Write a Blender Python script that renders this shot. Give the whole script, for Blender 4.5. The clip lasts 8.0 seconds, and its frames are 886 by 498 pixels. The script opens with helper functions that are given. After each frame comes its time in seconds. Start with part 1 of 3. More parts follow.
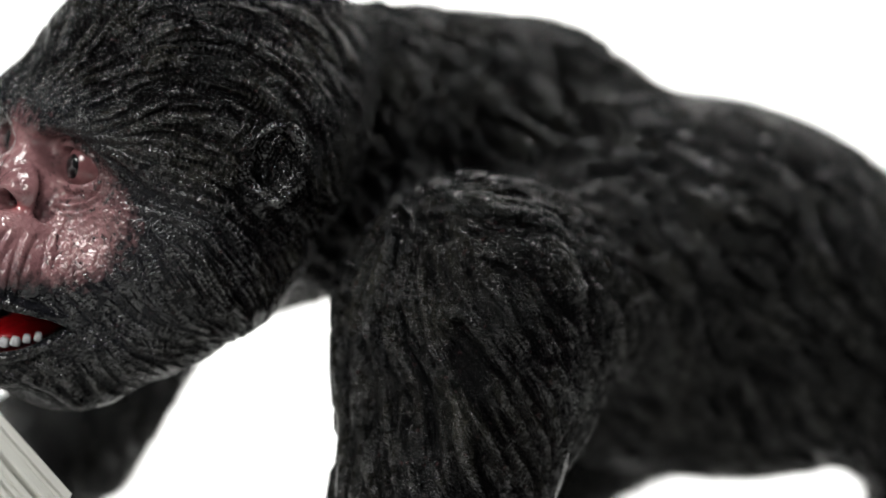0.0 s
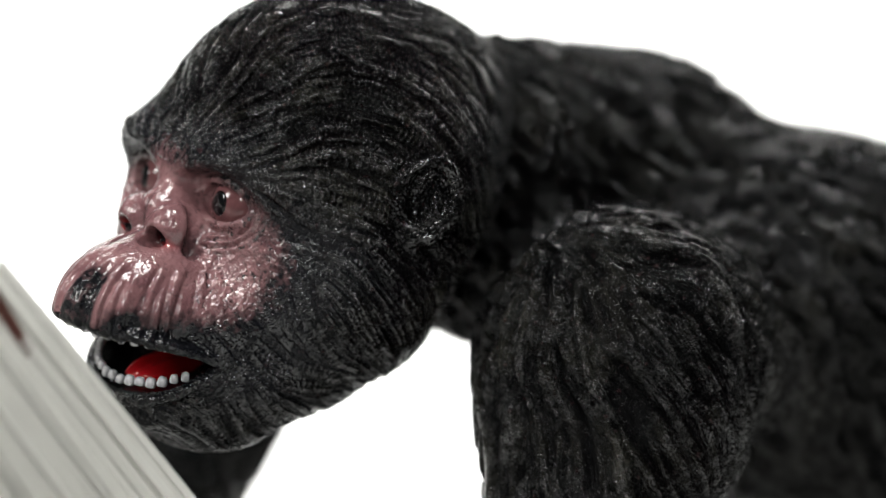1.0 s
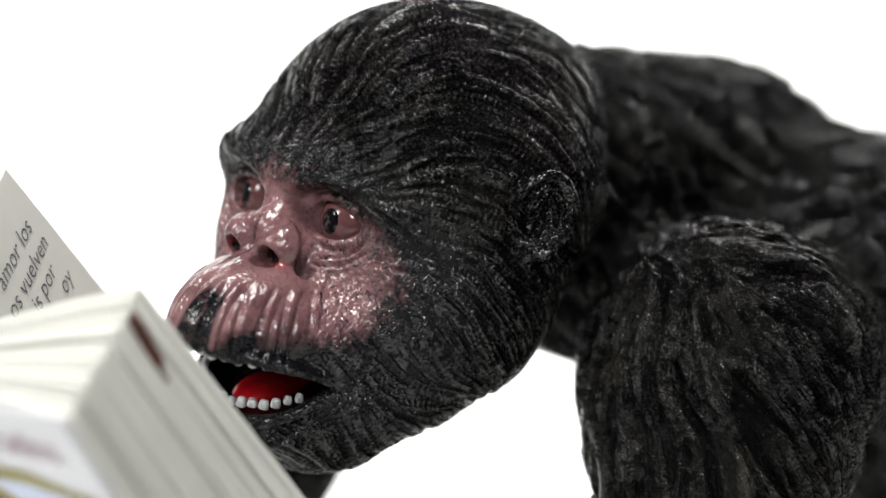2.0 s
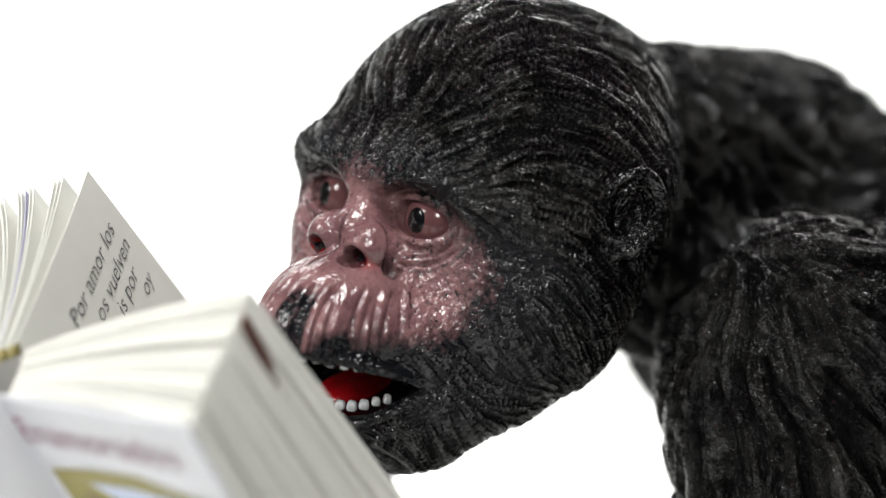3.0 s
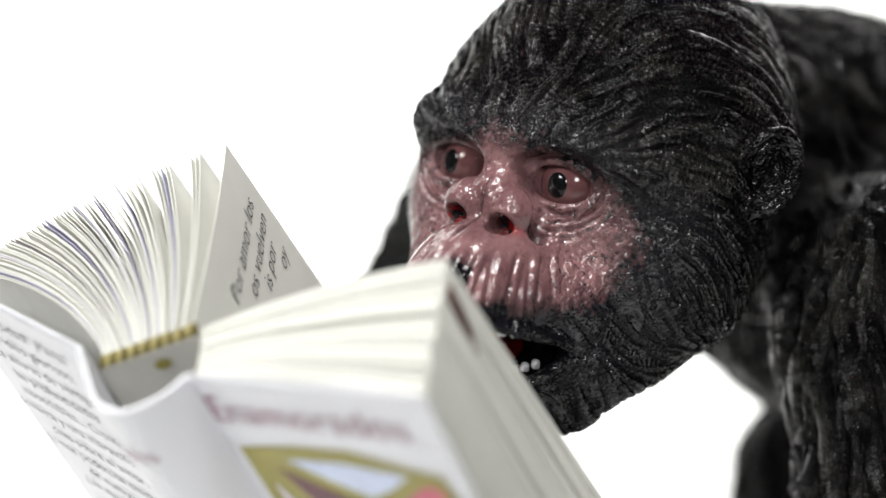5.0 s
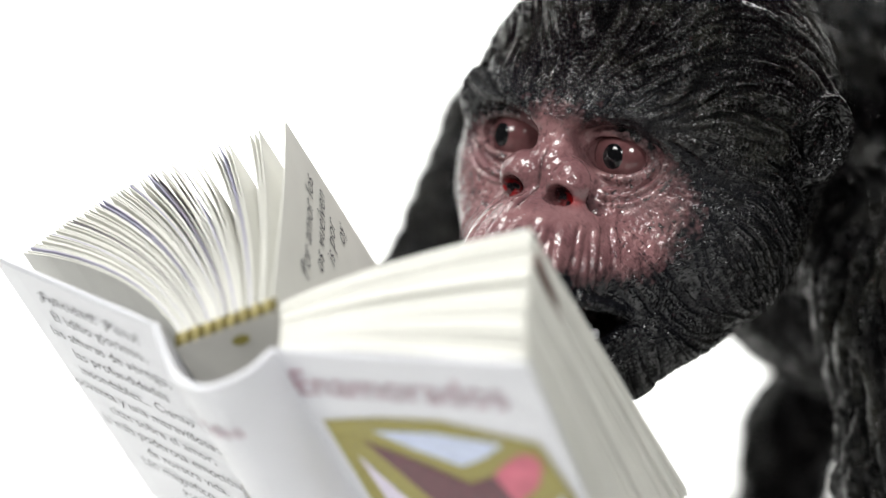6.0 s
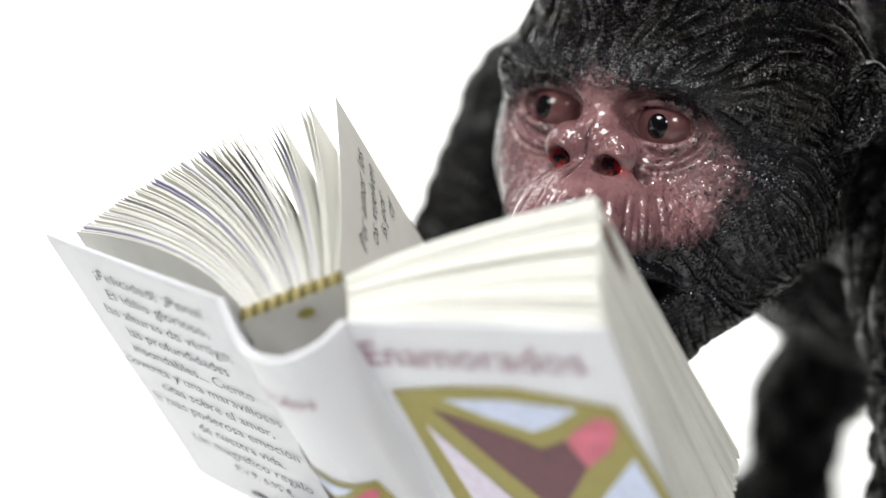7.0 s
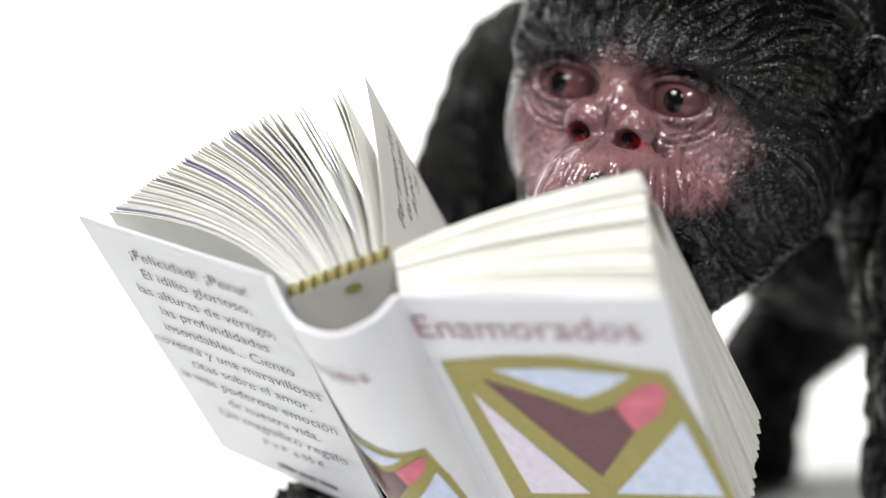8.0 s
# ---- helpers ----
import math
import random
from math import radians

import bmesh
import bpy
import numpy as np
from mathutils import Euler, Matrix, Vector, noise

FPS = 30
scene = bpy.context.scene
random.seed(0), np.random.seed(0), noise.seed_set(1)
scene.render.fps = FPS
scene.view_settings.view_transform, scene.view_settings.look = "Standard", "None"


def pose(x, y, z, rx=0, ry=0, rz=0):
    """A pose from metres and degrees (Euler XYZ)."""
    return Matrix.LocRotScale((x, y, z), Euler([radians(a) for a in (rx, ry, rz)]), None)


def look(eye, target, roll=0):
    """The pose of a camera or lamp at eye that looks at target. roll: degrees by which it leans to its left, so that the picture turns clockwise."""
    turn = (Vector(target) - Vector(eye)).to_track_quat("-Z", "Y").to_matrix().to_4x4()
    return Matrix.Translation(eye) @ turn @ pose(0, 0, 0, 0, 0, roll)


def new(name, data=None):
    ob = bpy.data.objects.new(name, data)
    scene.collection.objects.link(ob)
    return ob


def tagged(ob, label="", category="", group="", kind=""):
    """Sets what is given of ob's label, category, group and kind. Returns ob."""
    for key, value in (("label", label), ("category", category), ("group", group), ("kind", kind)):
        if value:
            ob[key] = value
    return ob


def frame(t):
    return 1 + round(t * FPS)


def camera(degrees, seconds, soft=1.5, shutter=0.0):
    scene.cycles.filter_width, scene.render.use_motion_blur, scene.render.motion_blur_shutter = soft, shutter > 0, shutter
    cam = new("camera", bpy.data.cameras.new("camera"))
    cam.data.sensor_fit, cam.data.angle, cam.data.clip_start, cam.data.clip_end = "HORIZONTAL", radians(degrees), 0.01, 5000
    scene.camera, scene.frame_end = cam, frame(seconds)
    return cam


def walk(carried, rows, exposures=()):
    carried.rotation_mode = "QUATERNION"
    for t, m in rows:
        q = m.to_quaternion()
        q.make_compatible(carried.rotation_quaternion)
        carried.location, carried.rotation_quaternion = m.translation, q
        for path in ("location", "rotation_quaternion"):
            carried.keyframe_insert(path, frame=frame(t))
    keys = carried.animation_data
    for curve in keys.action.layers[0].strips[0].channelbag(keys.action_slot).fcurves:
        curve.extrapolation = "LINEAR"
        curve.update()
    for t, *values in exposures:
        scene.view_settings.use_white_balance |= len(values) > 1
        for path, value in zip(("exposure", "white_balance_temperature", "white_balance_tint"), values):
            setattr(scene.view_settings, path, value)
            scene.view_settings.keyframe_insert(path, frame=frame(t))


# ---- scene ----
cam = camera(40, 8.0)
# the lens is focused on the face and opened wide
cam.data.dof.use_dof, cam.data.dof.focus_distance, cam.data.dof.aperture_fstop = True, 0.374, 3.4
PATH = [
    (0.0, (0.1399, -0.3837, 0.1488), (0.1242, -0.0844, 0.1345), 3.38),
    (0.5, (0.1172, -0.3814, 0.1469), (0.0994, -0.0820, 0.1376), 3.23),
    (1.0, (0.0935, -0.3790, 0.1467), (0.0756, -0.0796, 0.1406), 2.99),
    (1.5, (0.0715, -0.3773, 0.1498), (0.0561, -0.0778, 0.1429), 2.66),
    (2.0, (0.0529, -0.3761, 0.1495), (0.0386, -0.0765, 0.1438), 2.22),
    (3.5, (0.0056, -0.3742, 0.1506), (-0.0023, -0.0745, 0.1423), 1.29),
    (4.0, (-0.0127, -0.3741, 0.1490), (-0.0153, -0.0743, 0.1399), 0.79),
    (4.5, (-0.0284, -0.3746, 0.1499), (-0.0265, -0.0748, 0.1375), 0.39),
    (6.0, (-0.0769, -0.3763, 0.1469), (-0.0586, -0.0775, 0.1270), -1.00),
    (6.5, (-0.0881, -0.3769, 0.1450), (-0.0674, -0.0784, 0.1235), -1.53),
    (7.0, (-0.1009, -0.3786, 0.1457), (-0.0762, -0.0807, 0.1204), -1.97),
    (7.5, (-0.1169, -0.3810, 0.1467), (-0.0843, -0.0842, 0.1177), -2.35),
    (8.0, (-0.1341, -0.3837, 0.1488), (-0.0912, -0.0886, 0.1157), -2.67),
]
walk(cam, [(t, look(eye, target, roll)) for t, eye, target, roll in PATH])

# World, lights and exposure: a white photographic sweep in an added dark room, under soft boxes and added lamps
scene.view_settings.exposure = 0.0
world = bpy.data.worlds.new("studio")
scene.world = world
world.use_nodes = True
world.node_tree.nodes["Background"].inputs[0].default_value = (1.0, 0.99, 0.97, 1)
world.node_tree.nodes["Background"].inputs[1].default_value = 0.3


def area_lamp(name, eye, target, size, power, colour=(0.99, 0.99, 0.965)):
    data = bpy.data.lights.new(name, "AREA")
    data.shape, data.size, data.size_y, data.energy, data.color = "RECTANGLE", size[0], size[1], power, colour
    ob = new(name, data)
    ob.matrix_world = look(eye, target)
    return ob


area_lamp("soft_box_key", (-1.00, -0.66, 0.72), (0.0, 0.02, 0.12), (0.34, 0.30), 7.0)
area_lamp("soft_box_top", (-0.15, -0.45, 1.20), (0.0, 0.05, 0.1), (0.34, 0.34), 14.0)
# unseen front lamp, added to brighten the book and the face
area_lamp("added_front_fill", (0.05, -1.25, 0.62), (-0.05, 0.0, 0.1), (0.24, 0.24), 6.5)
# unseen lamp, added to bring the sweep up to full white
area_lamp("added_backdrop_lamp", (0.2, 0.80, 1.0), (0.2, 1.40, 0.05), (2.6, 0.35), 52.0)


# Materials
def material(name, rough=0.5, spec=0.5):
    m = bpy.data.materials.new(name)
    m.use_nodes = True
    b = m.node_tree.nodes["Principled BSDF"]
    b.inputs["Roughness"].default_value = rough
    b.inputs["Specular IOR Level"].default_value = spec
    return m, m.node_tree, b


def node(nt, kind, **values):
    n = nt.nodes.new(kind)
    for key, value in values.items():
        n.inputs[key.replace("_", " ")].default_value = value
    return n


def ramp(nt, source, stops):
    n = nt.nodes.new("ShaderNodeValToRGB")
    els = n.color_ramp.elements
    while len(els) < len(stops):
        els.new(0.5)
    for e, (at, c) in zip(els, stops):
        e.position, e.color = at, (*c, 1)
    nt.links.new(source, n.inputs[0])
    return n.outputs[0]


def mix(nt, fac, a, b):
    n = nt.nodes.new("ShaderNodeMix")
    n.data_type = "RGBA"
    for sock, v in ((0, fac), (6, a), (7, b)):
        if isinstance(v, (tuple, float, int)):
            n.inputs[sock].default_value = (*v, 1) if isinstance(v, tuple) else v
        else:
            nt.links.new(v, n.inputs[sock])
    return n.outputs[2]


def math_node(nt, op, a, b=0.0):
    n = nt.nodes.new("ShaderNodeMath")
    n.operation = op
    for k, v in enumerate((a, b)):
        if isinstance(v, (float, int)):
            n.inputs[k].default_value = v
        else:
            nt.links.new(v, n.inputs[k])
    return n.outputs[0]


def attribute(nt, name):
    n = nt.nodes.new("ShaderNodeAttribute")
    n.attribute_name = name
    return n


def noise_of(nt, vector, scale, detail=4.0, rough=0.6):
    n = node(nt, "ShaderNodeTexNoise", Scale=scale, Detail=detail, Roughness=rough)
    nt.links.new(vector, n.inputs["Vector"])
    return n.outputs["Fac"]


def simple(name, colour, rough=0.6, spec=0.5, vary=0.12, scale=60.0, bump=0.0, bump_scale=800.0):
    """A plain surface with a little uneven tone and fine relief."""
    m, nt, b = material(name, rough, spec)
    co = nt.nodes.new("ShaderNodeTexCoord").outputs["Object"]
    dark = tuple(c * (1 - vary) for c in colour)
    light = tuple(min(1, c * (1 + vary)) for c in colour)
    nt.links.new(ramp(nt, noise_of(nt, co, scale), [(0.3, dark), (0.7, light)]), b.inputs["Base Color"])
    if bump:
        bp = node(nt, "ShaderNodeBump", Strength=bump, Distance=0.0004)
        nt.links.new(noise_of(nt, co, bump_scale, 3.0), bp.inputs["Height"])
        nt.links.new(bp.outputs[0], b.inputs["Normal"])
    return m


def hide_material():
    """Painted rubber: black hair combed along the flow on the mesh with a dry-brushed tone, and the pink face by its paint mask."""
    m, nt, b = material("painted_rubber", 0.3, 0.3)
    co = nt.nodes.new("ShaderNodeTexCoord").outputs["Object"]
    flow = attribute(nt, "flow").outputs["Vector"]
    ridge = attribute(nt, "ridge").outputs["Fac"]
    paint = attribute(nt, "paint")
    sep = nt.nodes.new("ShaderNodeSeparateColor")
    nt.links.new(paint.outputs["Color"], sep.inputs[0])
    pink, red, hairy, slate = sep.outputs[0], sep.outputs[1], sep.outputs[2], paint.outputs["Alpha"]
    blotch = noise_of(nt, co, 45.0)
    grime = noise_of(nt, co, 420.0, 2.0, 0.6)
    pores = noise_of(nt, co, 700.0, 1.0, 0.5)

    def combed(scale, stride, taps, detail):
        """Noise drawn out along the hair."""
        total = None
        for k in range(taps):
            way = nt.nodes.new("ShaderNodeVectorMath")
            way.operation = "MULTIPLY_ADD"
            nt.links.new(flow, way.inputs[0])
            way.inputs[1].default_value = (stride * (k - (taps - 1) / 2),) * 3
            nt.links.new(co, way.inputs[2])
            n = noise_of(nt, way.outputs[0], scale, detail, 0.5)
            total = n if total is None else math_node(nt, "ADD", total, n)
        return math_node(nt, "MULTIPLY", total, 1.0 / taps)

    def band(source, lo, hi):
        return ramp(nt, source, [(lo, (0.0, 0.0, 0.0)), (hi, (1.0, 1.0, 1.0))])

    fine = band(combed(1250.0, 0.0008, 5, 1.0), 0.42, 0.58)
    medium = band(combed(480.0, 0.0020, 5, 1.0), 0.42, 0.58)
    hair = math_node(nt, "MULTIPLY", math_node(nt, "ADD", math_node(nt, "MULTIPLY", fine, 0.55), math_node(nt, "MULTIPLY", medium, 0.9)), hairy)
    # black paint, slate-grey round the face, with an olive dry brush on the raised hair
    black = mix(nt, blotch, (0.0011, 0.0011, 0.0013), (0.0026, 0.0026, 0.0027))
    black = mix(nt, math_node(nt, "MULTIPLY", slate, 0.65), black, (0.0075, 0.0080, 0.0105))
    brushed = math_node(nt, "MULTIPLY", math_node(nt, "MULTIPLY", ridge, math_node(nt, "ADD", math_node(nt, "MULTIPLY", fine, 0.7), 0.3)), band(blotch, 0.45, 0.72))
    black = mix(nt, math_node(nt, "MULTIPLY", brushed, hairy), black, (0.030, 0.0290, 0.0225))
    # pink face paint, darker in its pits
    skin = mix(nt, band(noise_of(nt, co, 90.0), 0.3, 0.75), (0.130, 0.060, 0.066), (0.27, 0.140, 0.144))
    pits = math_node(nt, "MULTIPLY", math_node(nt, "SUBTRACT", 1.0, band(pores, 0.36, 0.46)), band(noise_of(nt, co, 150.0, 2.0), 0.40, 0.62))
    skin = mix(nt, math_node(nt, "MULTIPLY", math_node(nt, "MULTIPLY", pits, ridge), 0.9), skin, (0.014, 0.011, 0.013))
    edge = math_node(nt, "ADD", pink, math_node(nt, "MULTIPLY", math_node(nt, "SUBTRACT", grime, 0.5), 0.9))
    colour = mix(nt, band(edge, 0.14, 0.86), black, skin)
    colour = mix(nt, red, colour, (0.45, 0.004, 0.006))
    nt.links.new(colour, b.inputs["Base Color"])
    # varnish lies unevenly: matt black with glossy flecks, and a wet-looking face
    flecks = math_node(nt, "MULTIPLY", band(noise_of(nt, co, 300.0, 2.0, 0.5), 0.36, 0.56), ridge)
    gloss = math_node(nt, "ADD", math_node(nt, "MULTIPLY", flecks, 0.55), math_node(nt, "MULTIPLY", math_node(nt, "MAXIMUM", pink, math_node(nt, "MULTIPLY", slate, 0.30)), 0.5))
    nt.links.new(math_node(nt, "ADD", gloss, 0.05), b.inputs["Specular IOR Level"])
    nt.links.new(math_node(nt, "ADD", math_node(nt, "MULTIPLY", noise_of(nt, co, 260.0, 3.0), 0.18), 0.06), b.inputs["Roughness"])
    height = math_node(nt, "ADD", hair, math_node(nt, "MULTIPLY", math_node(nt, "MULTIPLY", pores, ridge), 0.9))
    height = math_node(nt, "ADD", height, math_node(nt, "MULTIPLY", grime, 0.35))
    bp = node(nt, "ShaderNodeBump", Strength=1.0, Distance=0.0009)
    nt.links.new(height, bp.inputs["Height"])
    nt.links.new(bp.outputs[0], b.inputs["Normal"])
    return m


HIDE = hide_material()
PAPER_WHITE = simple("white_sweep_paper", (0.86, 0.86, 0.85), 0.9, 0.2, 0.01, 4.0)
SURROUND_GREY = simple("dark_surround_grey", (0.05, 0.05, 0.05), 0.9, 0.2, 0.02, 3.0)


# Mesh helpers
def mesh_object(name, verts, faces, mat, parent=None, smooth=True):
    me = bpy.data.meshes.new(name)
    me.from_pydata(verts, [], faces)
    me.polygons.foreach_set("use_smooth", [smooth] * len(me.polygons))
    me.materials.append(mat)
    ob = new(name, me)
    ob.parent = parent
    return ob


def part(name, bm, mat, parent=None, label="", smooth=False):
    me = bpy.data.meshes.new(name)
    bmesh.ops.recalc_face_normals(bm, faces=bm.faces)
    bm.to_mesh(me)
    bm.free()
    me.polygons.foreach_set("use_smooth", [smooth] * len(me.polygons))
    me.materials.append(mat)
    ob = new(name, me)
    ob.parent = parent
    return tagged(ob, label)


def box(bm, lo, hi, m=Matrix()):
    c = [(a + b) / 2 for a, b in zip(lo, hi)]
    s = [b - a for a, b in zip(lo, hi)]
    return bmesh.ops.create_cube(bm, size=1, matrix=m @ Matrix.Translation(c) @ Matrix.Diagonal((*s, 1)))["verts"]


# ---- sculpting: signed distances on a grid, and the surface between them ----
def ell(p, c, r, turn=None):
    q = p - np.array(c, np.float32)
    if turn is not None:
        q = q @ np.array(turn, np.float32)
    r = np.array(r, np.float32)
    k0 = np.linalg.norm(q / r, axis=1)
    k1 = np.linalg.norm(q / r**2, axis=1)
    return k0 * (k0 - 1) / np.maximum(k1, 1e-6)


def cap(p, a, b, ra, rb):
    a, b = np.array(a, np.float32), np.array(b, np.float32)
    ab = b - a
    h = np.clip(((p - a) @ ab) / (ab @ ab), 0, 1)
    return np.linalg.norm(p - a - h[:, None] * ab, axis=1) - (ra + (rb - ra) * h)


def chain(p, points, radii):
    out = None
    for k in range(len(points) - 1):
        s = cap(p, points[k], points[k + 1], radii[k], radii[k + 1])
        out = s if out is None else np.minimum(out, s)
    return out


def smin(a, b, k):
    h = np.clip(0.5 + 0.5 * (b - a) / k, 0, 1)
    return b + (a - b) * h - k * h * (1 - h)


def smax(a, b, k):
    return -smin(-a, -b, k)


def only_in(p, lo, hi, field):
    """field(p) inside a box, and far away outside it."""
    out = np.full(len(p), 0.05, np.float32)
    inside = ((p > np.array(lo, np.float32)) & (p < np.array(hi, np.float32))).all(1)
    if inside.any():
        out[inside] = field(p[inside])
    return out


def turn_x(deg):
    c, s = math.cos(radians(deg)), math.sin(radians(deg))
    return np.array([[1, 0, 0], [0, c, -s], [0, s, c]])


def turn_z(deg):
    c, s = math.cos(radians(deg)), math.sin(radians(deg))
    return np.array([[c, -s, 0], [s, c, 0], [0, 0, 1]])


def surface(field, lo, hi, h):
    """Vertices and quads of the zero level of field(points) in a box, by surface nets on a grid of step h."""
    lo = np.array(lo, np.float64)
    m = 4
    n = (np.ceil((np.array(hi) - lo) / (h * m)).astype(int)) + 1
    axes = [lo[k] + (np.arange(n[k]) * m + (m - 1) / 2) * h for k in range(3)]
    pts = np.stack(np.meshgrid(*axes, indexing="ij"), -1).reshape(-1, 3).astype(np.float32)
    rough_f = field(pts).reshape(n)
    F = rough_f.repeat(m, 0).repeat(m, 1).repeat(m, 2)
    near = (np.abs(rough_f) < h * m * 1.3)
    idx = np.argwhere(near)
    off = np.stack(np.meshgrid(*[np.arange(m)] * 3, indexing="ij"), -1).reshape(-1, 3)
    for s in range(0, len(idx), 4000):
        cells = (idx[s : s + 4000, None] * m + off[None]).reshape(-1, 3)
        F[cells[:, 0], cells[:, 1], cells[:, 2]] = field((lo + cells * h).astype(np.float32))
    neg = F < 0
    count = np.zeros(np.array(F.shape) - 1, np.int8)
    corners = [(i, j, k) for i in (0, 1) for j in (0, 1) for k in (0, 1)]
    sl = lambda o, sh: tuple(slice(o[a], o[a] + sh[a]) for a in range(3))
    for c in corners:
        count += neg[sl(c, count.shape)]
    act = np.argwhere((count > 0) & (count < 8))
    ids = -np.ones(count.shape, np.int32)
    ids[act[:, 0], act[:, 1], act[:, 2]] = np.arange(len(act))
    total, hits = np.zeros((len(act), 3)), np.zeros(len(act))
    for a in corners:
        for ax in range(3):
            if a[ax]:
                continue
            b = list(a)
            b[ax] = 1
            ca, cb = act + a, act + b
            fa, fb = F[ca[:, 0], ca[:, 1], ca[:, 2]], F[cb[:, 0], cb[:, 1], cb[:, 2]]
            cross = (fa < 0) != (fb < 0)
            t = np.where(cross, fa / np.where(fa == fb, 1, fa - fb), 0)
            pos = np.tile(np.array(a, float), (len(act), 1))
            pos[:, ax] = t
            total += pos * cross[:, None]
            hits += cross
    verts = lo + (act + total / hits[:, None]) * h
    quads = []
    for ax in range(3):
        o1, o2 = (ax + 1) % 3, (ax + 2) % 3
        sh = list(F.shape)
        sh[ax] -= 1
        a = neg[tuple(slice(0, s) for s in sh)]
        up = [0, 0, 0]
        up[ax] = 1
        b = neg[tuple(slice(up[k], up[k] + sh[k]) for k in range(3))]
        e = np.argwhere(a != b)
        e = e[(e[:, o1] > 0) & (e[:, o2] > 0) & (e[:, o1] < F.shape[o1] - 1) & (e[:, o2] < F.shape[o2] - 1)]
        flip = a[e[:, 0], e[:, 1], e[:, 2]]
        ring = []
        for d1, d2 in ((0, 0), (1, 0), (1, 1), (0, 1)):
            c = e.copy()
            c[:, o1] -= d1
            c[:, o2] -= d2
            ring.append(ids[c[:, 0], c[:, 1], c[:, 2]])
        q = np.stack(ring, 1)
        q[~flip] = q[~flip][:, ::-1]
        quads.append(q)
    quads = np.concatenate(quads)
    return verts, quads[(quads >= 0).all(1)]


def normals_of(verts, quads):
    fn = np.cross(verts[quads[:, 2]] - verts[quads[:, 0]], verts[quads[:, 3]] - verts[quads[:, 1]])
    n = np.zeros_like(verts)
    for k in range(4):
        for ax in range(3):
            n[:, ax] += np.bincount(quads[:, k], fn[:, ax], len(verts))
    return n / np.maximum(np.linalg.norm(n, axis=1), 1e-12)[:, None]


def relax(verts, quads, rounds=2, by=0.5):
    for _ in range(rounds):
        s, c = np.zeros_like(verts), np.zeros(len(verts))
        for k in range(4):
            a, b = quads[:, k], quads[:, (k + 1) % 4]
            for ax in range(3):
                s[:, ax] += np.bincount(a, verts[b, ax], len(verts)) + np.bincount(b, verts[a, ax], len(verts))
            c += np.bincount(a, minlength=len(verts)) + np.bincount(b, minlength=len(verts))
        verts = verts + by * (s / np.maximum(c, 1)[:, None] - verts)
    return verts


def vnoise(p):
    """Smooth noise, 0 to 1, at an array of points."""
    low = np.floor(p)
    f = (p - low).astype(np.float32)
    f = f * f * (3 - 2 * f)
    i = low.astype(np.int64)
    keys = []
    for k, prime in enumerate((374761393, 668265263, 2147483647)):
        a = ((i[:, k] * prime) & 0xFFFFFFFF).astype(np.uint32)
        keys.append((a, a + np.uint32(prime)))

    def corner(a, b, c):
        h = keys[0][a] + keys[1][b] + keys[2][c] + np.uint32(1013904223)
        h = (h ^ (h >> np.uint32(13))) * np.uint32(1274126177)
        return ((h ^ (h >> np.uint32(16))) & np.uint32(0xFFFF)).astype(np.float32)

    def blend(a, b, t):
        return a + (b - a) * t

    fx, fy, fz = f.T
    planes = [blend(blend(corner(0, 0, c), corner(1, 0, c), fx), blend(corner(0, 1, c), corner(1, 1, c), fx), fy) for c in (0, 1)]
    return (blend(*planes, fz) / 65535.0).astype(np.float64)


def sculpted(name, verts, quads, mat, parent, attributes):
    me = bpy.data.meshes.new(name)
    me.vertices.add(len(verts))
    me.vertices.foreach_set("co", verts.astype(np.float32).ravel())
    me.loops.add(len(quads) * 4)
    me.loops.foreach_set("vertex_index", quads.astype(np.int32).ravel())
    me.polygons.add(len(quads))
    me.polygons.foreach_set("loop_start", np.arange(0, len(quads) * 4, 4, dtype=np.int32))
    me.polygons.foreach_set("use_smooth", np.ones(len(quads), bool))
    me.update(calc_edges=True)
    for key, values in attributes.items():
        kind = {1: "FLOAT", 3: "FLOAT_VECTOR", 4: "FLOAT_COLOR"}[1 if values.ndim == 1 else values.shape[1]]
        a = me.attributes.new(key, kind, "POINT")
        a.data.foreach_set({"FLOAT": "value", "FLOAT_VECTOR": "vector", "FLOAT_COLOR": "color"}[kind], values.astype(np.float32).ravel())
    me.materials.append(mat)
    ob = new(name, me)
    ob.parent = parent
    return ob


def bell(x, w):
    return np.exp(-((x / w) ** 2))


def step(x, a, b):
    t = np.clip((x - a) / (b - a), 0, 1)
    return t * t * (3 - 2 * t)


# ---- the setting ----
GROUND = -0.10


